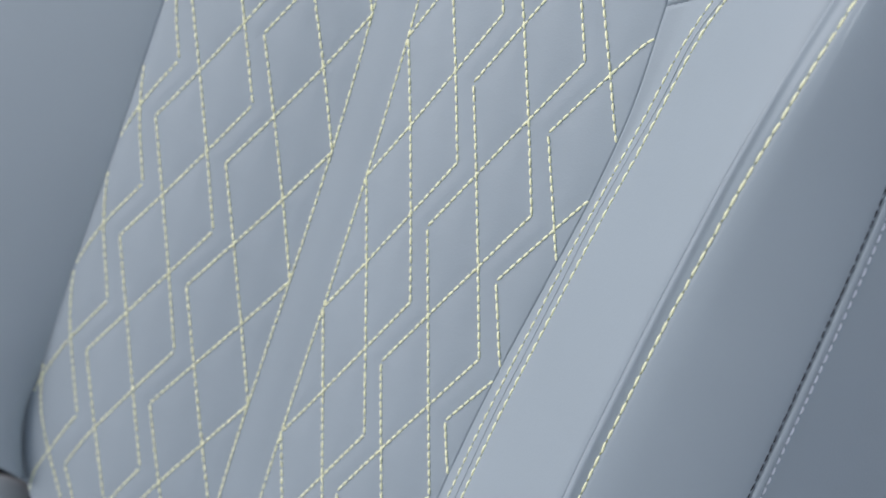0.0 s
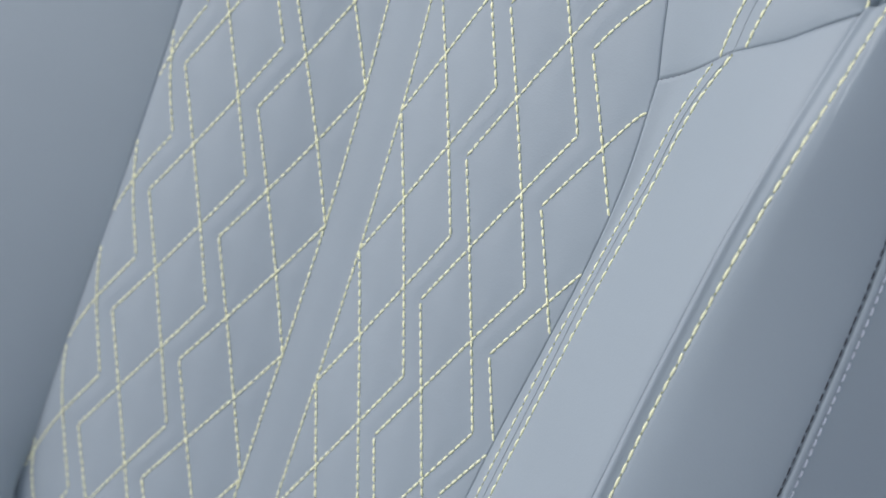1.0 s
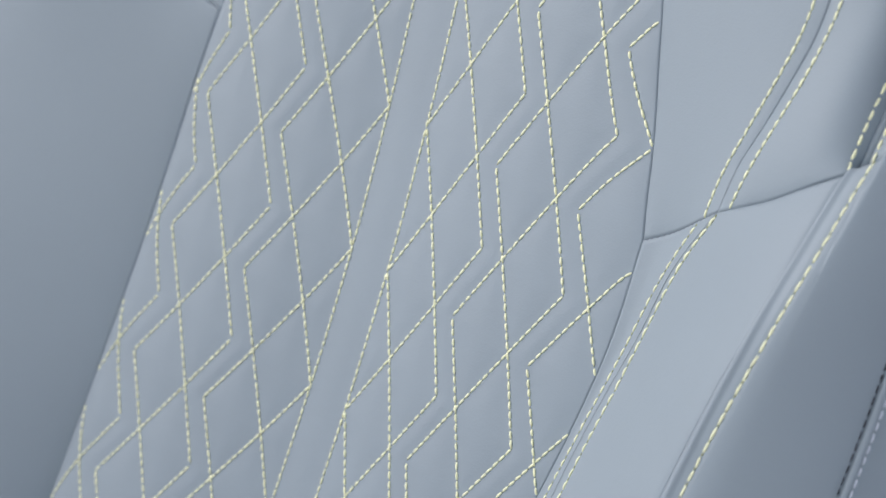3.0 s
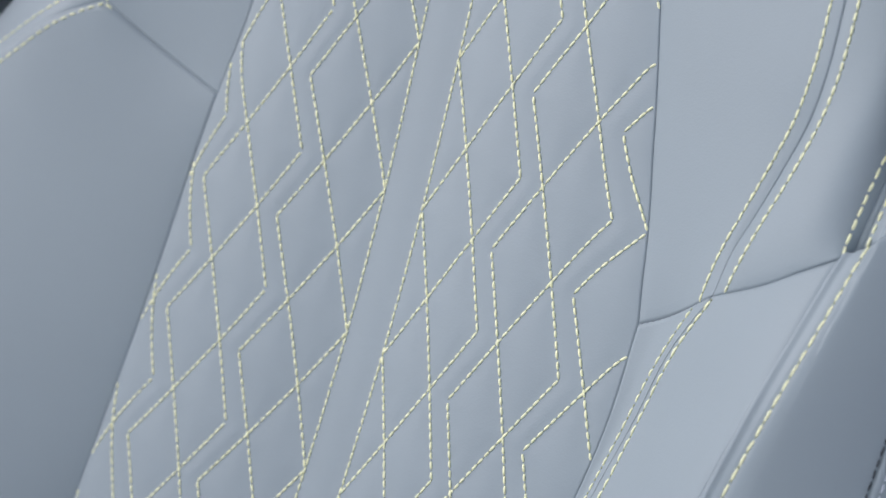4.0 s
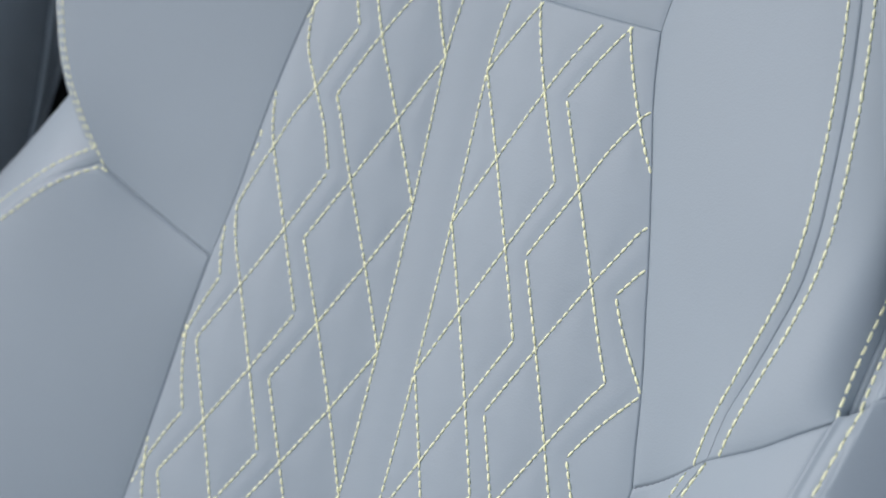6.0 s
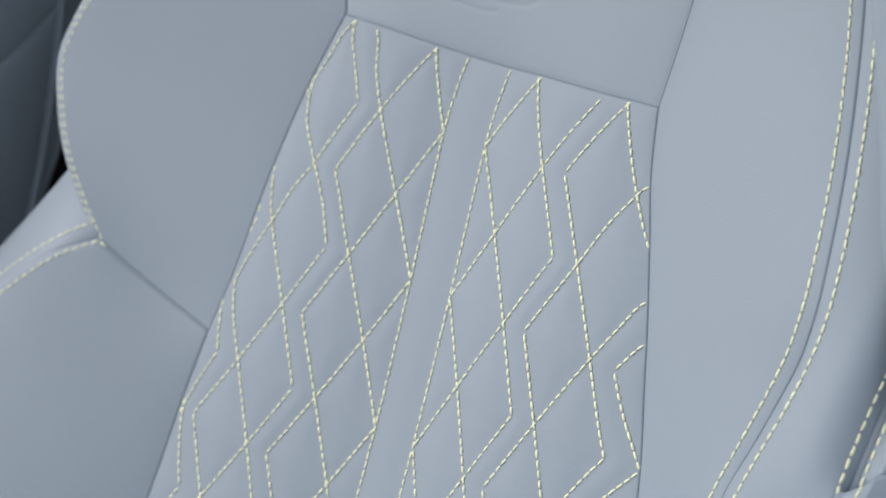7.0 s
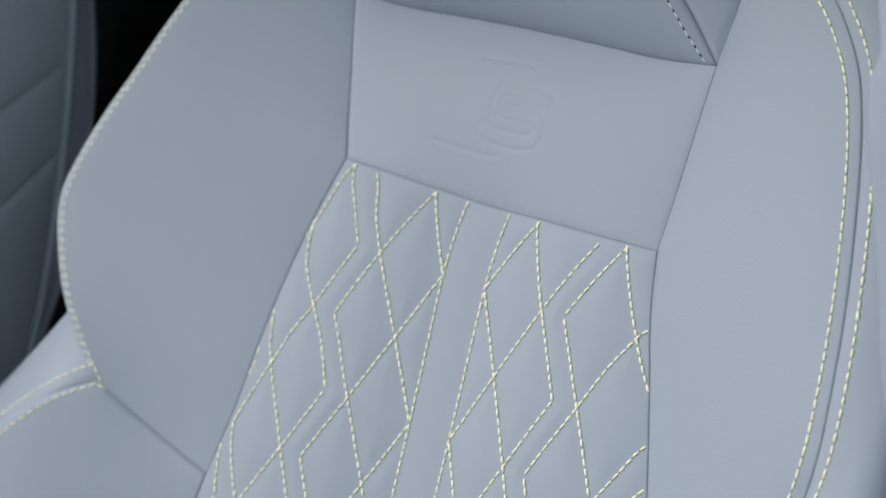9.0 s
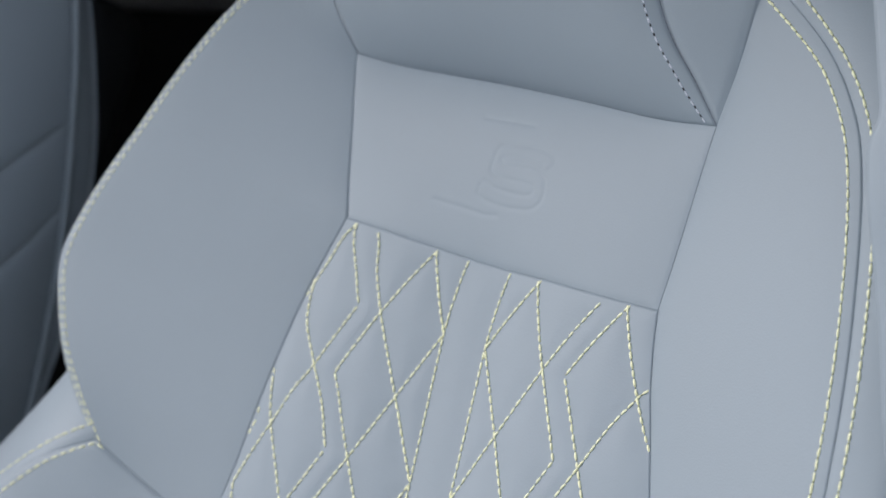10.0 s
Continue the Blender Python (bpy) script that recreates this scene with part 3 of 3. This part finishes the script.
back_lu = Cover(far_left, rim_left, spline([far_left[0], rim_left[0]], 20), spline([far_left[-1], rim_left[-1]], 20), 20, 170, puff=0.0, groove=0.0)
back_lu.build("bolster_side", seat)
low_left = spline([(-0.2329, -0.4330, 0.050), (-0.275, -0.33, 0.068), (-0.335, -0.20, 0.072), (-0.37, -0.11, 0.065)], 100)
top_left = np.vstack([crest_left_low, cross_left[1:]])
seam_ll = edge_left_low[edge_left_low[:, 1] > -0.4487]
bottom_left = spline([(-0.2329, -0.4330, 0.050), (-0.1928, -0.4335, 0.040), (-0.1733, -0.4390, 0.026), (-0.1668, -0.4440, 0.018), seam_ll[0]], 60)
bolster_ll = Cover(low_left, seam_ll, bottom_left, top_left, 110, 170, puff=0.002, groove=0.0002, reach=0.005, sewn="rt", ease=4.0, turns=3000, calm=800)
bolster_ll.build("lower_bolster", seat)
outer_ll = Cover(spline([crest_left_low[0], outer_left_low[0]], 20), spline([crest_left_low[-1], outer_left_low[-1]], 20), crest_left_low, outer_left_low - np.array((0, 0.0035, 0)), 90, 30, puff=0.002, sewn="b")
outer_ll.build("lower_bolster_side", seat)

# ---- seam stitching ----
def off(at, by):
    """The distance of a stitched row from its seam, which changes along it."""
    return np.interp(np.linspace(0, 1, 300), at, by)


row_up_in = bolster_ru.beside("r", off((0, 0.166, 0.324, 0.483, 0.80, 0.96), (0.0100, 0.0079, 0.0067, 0.0065, 0.0065, 0.0083)))
row_up_out = side_ru.beside("l", off((0, 0.06, 0.153, 0.307, 0.46, 0.613, 0.766, 0.92), (0.0071, 0.0090, 0.0093, 0.0071, 0.0063, 0.0064, 0.0072, 0.0076)))
row_strip = strip_rl.beside("r", off((0.36, 0.46, 0.57, 0.68, 0.785, 0.89, 1), (0.0086, 0.0096, 0.0112, 0.0142, 0.0155, 0.0138, 0.0132)), 0.0, 0.995)
row_face = face_rl.beside("l", off((0.361, 0.468, 0.574, 0.681, 0.787, 0.894, 1), (0.0086, 0.0080, 0.0089, 0.0104, 0.0101, 0.0046, 0.0014)), 0.0, 0.995)
row_crest = side_rl.beside("l", off((0.44, 0.533, 0.625, 0.717, 0.809, 0.901, 1), (0.0080, 0.0084, 0.0088, 0.0098, 0.0116, 0.0132, 0.0138)))
single_stitches(row_up_in, 0.0053, 0.0047, 0.0014, THREAD, part_ru)
single_stitches(row_up_out, 0.0053, 0.0048, 0.0015, THREAD, part_side_ru)
stitches("topstitch", [row_strip], 0.0070, 0.0050, 0.0013, THREAD, seat)
single_stitches(row_face, 0.0070, 0.0063, 0.0016, THREAD, part_face_rl)
single_stitches(row_crest, 0.0072, 0.0060, 0.0013, THREAD, part_side_rl)
stitches("topstitch", [side_ru.beside("r", 0.0081, 0.0, 1.0)], 0.0060, 0.0056, 0.0015, THREAD, seat)
stitches("topstitch", [back_ru.beside("l", 0.0054, 0.0, 1.0)], 0.0060, 0.0056, 0.0015, THREAD, seat)
stitches("topstitch", [bolster_lu.beside("l", off((0, 0.40, 0.54, 0.67, 0.81), (0.0026, 0.0029, 0.0026, 0.0022, 0.0025)))], 0.0056, 0.0044, 0.0011, THREAD, seat)
stitches("topstitch", [rim_lu.beside("r", 0.0015, 0.0, 1.0)], 0.0056, 0.0042, 0.0009, THREAD, seat)
stitches("topstitch", [bolster_ll.beside("t", off((0.647, 0.70, 0.754, 0.808, 0.861, 0.915, 0.968), (0.0052, 0.0048, 0.0042, 0.0032, 0.0022, 0.0013, 0.0008)), 0.0, 0.729)], 0.0062, 0.0054, 0.0014, THREAD, seat)
stitches("topstitch", [outer_ll.beside("b", off((0.645, 0.70, 0.756, 0.811, 1), (0.0129, 0.0116, 0.0105, 0.0098, 0.0097)))], 0.0062, 0.0056, 0.0014, THREAD, seat)
# the same painted hole shade between the topstitches
stitches("needle_line", [row_up_in, row_up_out], 0.0053, 0.0012, 0.0010, HOLE_SHADE, seat, lift=0.1, phase=1.0)
stitches("needle_line", [row_strip, row_face], 0.0070, 0.0014, 0.0010, HOLE_SHADE, seat, lift=0.1, phase=1.0)
stitches("needle_line", [row_crest], 0.0072, 0.0014, 0.0010, HOLE_SHADE, seat, lift=0.1, phase=1.0)
stitches("black_topstitch", [side_rl.beside("r", 0.0006, 0.0, 1.0)], 0.0052, 0.0048, 0.0008, THREAD_DARK, seat, "black seam thread")
stitches("grey_topstitch", [back_rl.beside("l", 0.0050, 0.0, 1.0)], 0.0052, 0.0043, 0.0014, THREAD_GREY, seat, "light grey seam thread with crease shade in its colour")
stitches("grey_topstitch", [neck.beside("r", np.interp(np.linspace(0, 1, 300), (0, 0.12, 1), (0.006, 0.0085, 0.0080)), 0.004, 1.0)], 0.0052, 0.0034, 0.0010, THREAD_GREY, seat, "light grey seam thread with crease shade in its colour")
# black dots stand in for the shade inside these needle holes
stitches("needle_line", [neck.beside("r", np.interp(np.linspace(0, 1, 300), (0, 0.12, 1), (0.006, 0.0085, 0.0080)), 0.004, 1.0)], 0.0052, 0.0016, 0.0010, THREAD_DARK, seat, "black dots painted as shade in the needle holes", lift=0.1, phase=1.0)

# thread sunk in the bolster seams; its dark colour doubles as crease shade
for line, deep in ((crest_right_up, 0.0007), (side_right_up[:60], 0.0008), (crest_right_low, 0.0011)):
    stitches("seam_thread", [(line - np.array((0, 0, deep)), np.tile((0.2, 0.0, 0.98), (len(line), 1)))], 0.0036, 0.0028, 0.0007, SEAM_SHADE, seat, "grey seam thread with crease shade in its colour", lift=0.15)

stitches("seam_thread", [(neck_seam - (0, 0, 0.0003), np.tile((0.3, 0.0, 0.95), (160, 1)))], 0.0034, 0.0033, 0.0005, SEAM_SHADE, seat, "dark grey seam thread with crease shade in its colour")
stitches("seam_thread", [(cross_right_a - (0, 0, 0.0003), np.tile((0.3, 0.0, 0.95), (80, 1)))], 0.0034, 0.0028, 0.0007, SEAM_SHADE, seat, "dark grey seam thread with crease shade in its colour")
for cover, side, apart, thick in ((back_ru, "l", 0.0006, 0.0022), (back_rl, "l", 0.0026, 0.0022)):
    line, out = cover.beside(side, apart)
    cord("piping", line - out * 0.2 * thick, thick, LEATHER, seat)

# ---- the seat's shell, cushion and base ----
part("back_shell", block(-0.215, -0.40, -0.10, 0.215, 0.42, -0.014, 0.03), SHELL, seat, "dark plastic back shell")

# ---- the other front seat ----
mate = tagged(new("car_seat"), "dark shaded leather front seat with piped side, beyond the console", "car seat")
mate.empty_display_size = 0.1
mate.matrix_world = SEAT @ Matrix.Translation((-0.70, 0.0, -0.10))
pipe_line = spline([(0.2700, -0.2000, -0.0300), (0.2729, -0.1382, -0.0164), (0.2757, -0.0764, -0.0029), (0.2777, -0.0140, 0.0075), (0.2787, 0.0492, 0.0117), (0.2797, 0.1116, 0.0219), (0.2835, 0.1727, 0.0378), (0.2847, 0.2333, 0.0563), (0.2849, 0.2928, 0.0777), (0.2792, 0.3517, 0.1002), (0.2664, 0.4104, 0.1200)], 200)
rim_line = spline([(0.2661, -0.2000, -0.0450), (0.2692, -0.1399, -0.0283), (0.2723, -0.0799, -0.0118), (0.2754, -0.0191, 0.0020), (0.2778, 0.0429, 0.0077), (0.2786, 0.1052, 0.0074), (0.2800, 0.1669, 0.0165), (0.2805, 0.2272, 0.0323), (0.2786, 0.2851, 0.0553), (0.2698, 0.3424, 0.0784), (0.2591, 0.3999, 0.1000)], 200)


def cut(line, v0, v1):
    return line[(line[:, 1] >= v0) & (line[:, 1] <= v1)]


seam_up = spline([(0.2502, 0.0849, 0.1750), (0.2622, 0.1223, 0.1456), (0.2730, 0.1603, 0.1164), (0.2799, 0.1995, 0.0875), tuple(pipe_line[np.abs(pipe_line[:, 1] - 0.2375).argmin()])], 60)
seam_mid = spline([(0.2503, -0.0151, 0.1750), (0.2598, 0.0328, 0.1406), (0.2711, 0.0803, 0.1060), (0.2794, 0.1285, 0.0717), tuple(pipe_line[np.abs(pipe_line[:, 1] - 0.1792).argmin()])], 60)
for name, lo, hi, b, t in (
        ("side_panel", -0.2, 0.1792, spline([(0.240, -0.20, 0.15), (0.270, -0.20, -0.03)], 60), seam_mid),
        ("side_band", 0.1792, 0.2375, seam_mid, seam_up),
        ("upper_panel", 0.2375, 0.41, seam_up, spline([(0.235, 0.41, 0.20), (0.262, 0.41, 0.120)], 60))):
    Cover(spline([b[0], t[0]], 40), cut(pipe_line, lo, hi), b, t, 60, 60, puff=0.004, sewn="rbt", ease=1.0, way=(1.0, 0.0, 0.0)).build(name, mate)
Cover(pipe_line, rim_line, spline([pipe_line[0], rim_line[0]], 12), spline([pipe_line[-1], rim_line[-1]], 12), 16, 160, puff=0.003, sewn="l", way=(1.0, 0.0, 0.0)).build("side_rim", mate)
rim_back = rim_line + np.array((-0.08, 0, -0.05))
Cover(rim_line, rim_back, spline([rim_line[0], rim_back[0]], 12), spline([rim_line[-1], rim_back[-1]], 12), 12, 120, puff=0.0, groove=0.0, sewn="").build("side_back", mate)
cord("piping", pipe_line + np.array((0.0015, 0, 0)), 0.0028, LEATHER, mate)
part("back_shell", block(-0.20, -0.45, -0.14, 0.12, 0.38, -0.05, 0.03), SHELL, mate, "dark plastic back shell")


# ---- cabin ----
CAR = Matrix.Translation((-0.129, 0.748, 0.0)) @ pose(0, 0, 0, 0, 0, TURN)


def fixed(name, bm, mat, label, category, kind="structure"):
    ob = part(name, bm, mat, None)
    ob.matrix_world = CAR
    return tagged(ob, label, category, kind=kind)


def cushion(x, name_label):
    root = tagged(new("seat_cushion"), name_label, "seat cushion")
    root.matrix_world = CAR @ Matrix.Translation((x, 0, 0))
    part("pad", block(-0.20, -0.50, 0.17, 0.20, 0.02, 0.285, 0.04, 4), LEATHER, root)
    for e in (-1, 1):
        part("side_bolster", block(e * 0.235 - 0.045, -0.50, 0.16, e * 0.235 + 0.045, 0.065, 0.30, 0.04, 4), LEATHER, root)
    part("frame", block(-0.22, -0.42, 0.0, 0.22, 0.06, 0.17, 0.02), SHELL, root)
    return root


cushion(0.0, "blue-grey leather seat cushion on a dark frame")
cushion(-0.70, "blue-grey leather seat cushion beside the console")
fixed("floor", block(-1.07, -1.3, -0.06, 0.40, 1.6, 0.0, 0), CARPET, "black carpeted cabin floor", "floor")
fixed("wall_far", block(-1.13, 0.10, 0.0, -1.07, 1.6, 1.028, 0.01), CARPET, "black far door lining under the window", "door lining")
fixed("trim", block(-1.13, -1.45, 0.0, -1.07, 0.10, 0.14, 0.01), SHELL, "dark far door sill under the open doorway", "sill")
fixed("window_1", block(-1.11, 0.10, 1.075, -1.09, 1.6, 1.25, 0), SHELL, "dark tinted rear side window", "window")
fixed("trim", block(-1.14, 0.10, 1.028, -1.06, 1.6, 1.075, 0.012), TRIM, "grey window sill trim", "trim")
fixed("wall_rear", block(-1.07, 1.54, 0.0, 0.40, 1.6, 1.25, 0.01), CARPET, "black rear cabin wall", "wall")
# roof out of view; its front edge is placed to shade the upper seat
fixed("ceiling", block(-1.13, 0.11, 1.25, 0.42, 1.6, 1.29, 0.01), LINING, "grey cabin headlining, unseen, cut short to shape the light", "ceiling")
fixed("wall_near", block(0.40, 0.42, 0.0, 0.46, 1.6, 1.25, 0.01), SHELL, "dark rear door and pillar lining", "wall")
console = tagged(new("centre_console"), "dark centre console with a grey lid edge", "console")
console.matrix_world = CAR
part("body", block(-0.43, -0.55, 0.0, -0.30, 0.35, 0.26, 0.02), SHELL, console)
part("lid", block(-0.43, -0.35, 0.264, -0.30, 0.30, 0.285, 0.01), TRIM, console, "grey trimmed lid")
bench = tagged(new("rear_bench"), "black rear bench in shadow", "bench")
bench.matrix_world = CAR
part("seat", block(-1.05, 0.72, 0.0, 0.38, 1.25, 0.36, 0.05), CARPET, bench)
part("backrest", block(-1.05, 1.24, 0.0, 0.38, 1.45, 0.80, 0.05), CARPET, bench)
dash = tagged(new("dashboard"), "dark padded dashboard under the windscreen", "dashboard")
dash.matrix_world = CAR
part("body", block(-1.05, -1.45, 0.0, 0.38, -1.0, 0.72, 0.08, 5), SHELL, dash)
# ground out of view, added as a wide reflector under the car
bm = bmesh.new()
bmesh.ops.create_grid(bm, x_segments=1, y_segments=1, size=900.0)
ground = part("ground", bm, PAVING, None)
ground.matrix_world = Matrix.Translation((0, 0, -0.35))
tagged(ground, "unseen pale grey floor to the horizon, added to bounce light", "ground", kind="structure")
fixed("trim", block(0.40, -1.45, -0.34, 0.46, 1.6, 0.02, 0.02), SHELL, "dark door sill under the open doorway", "sill")
# out of view: a reflector added beside the car as fill light
fixed("bounce_wall", block(2.0, -4.0, -0.34, 2.2, 4.0, 3.2, 0.01), BOUNCE_WHITE, "unseen white wall added to bounce light onto the seat", "wall")
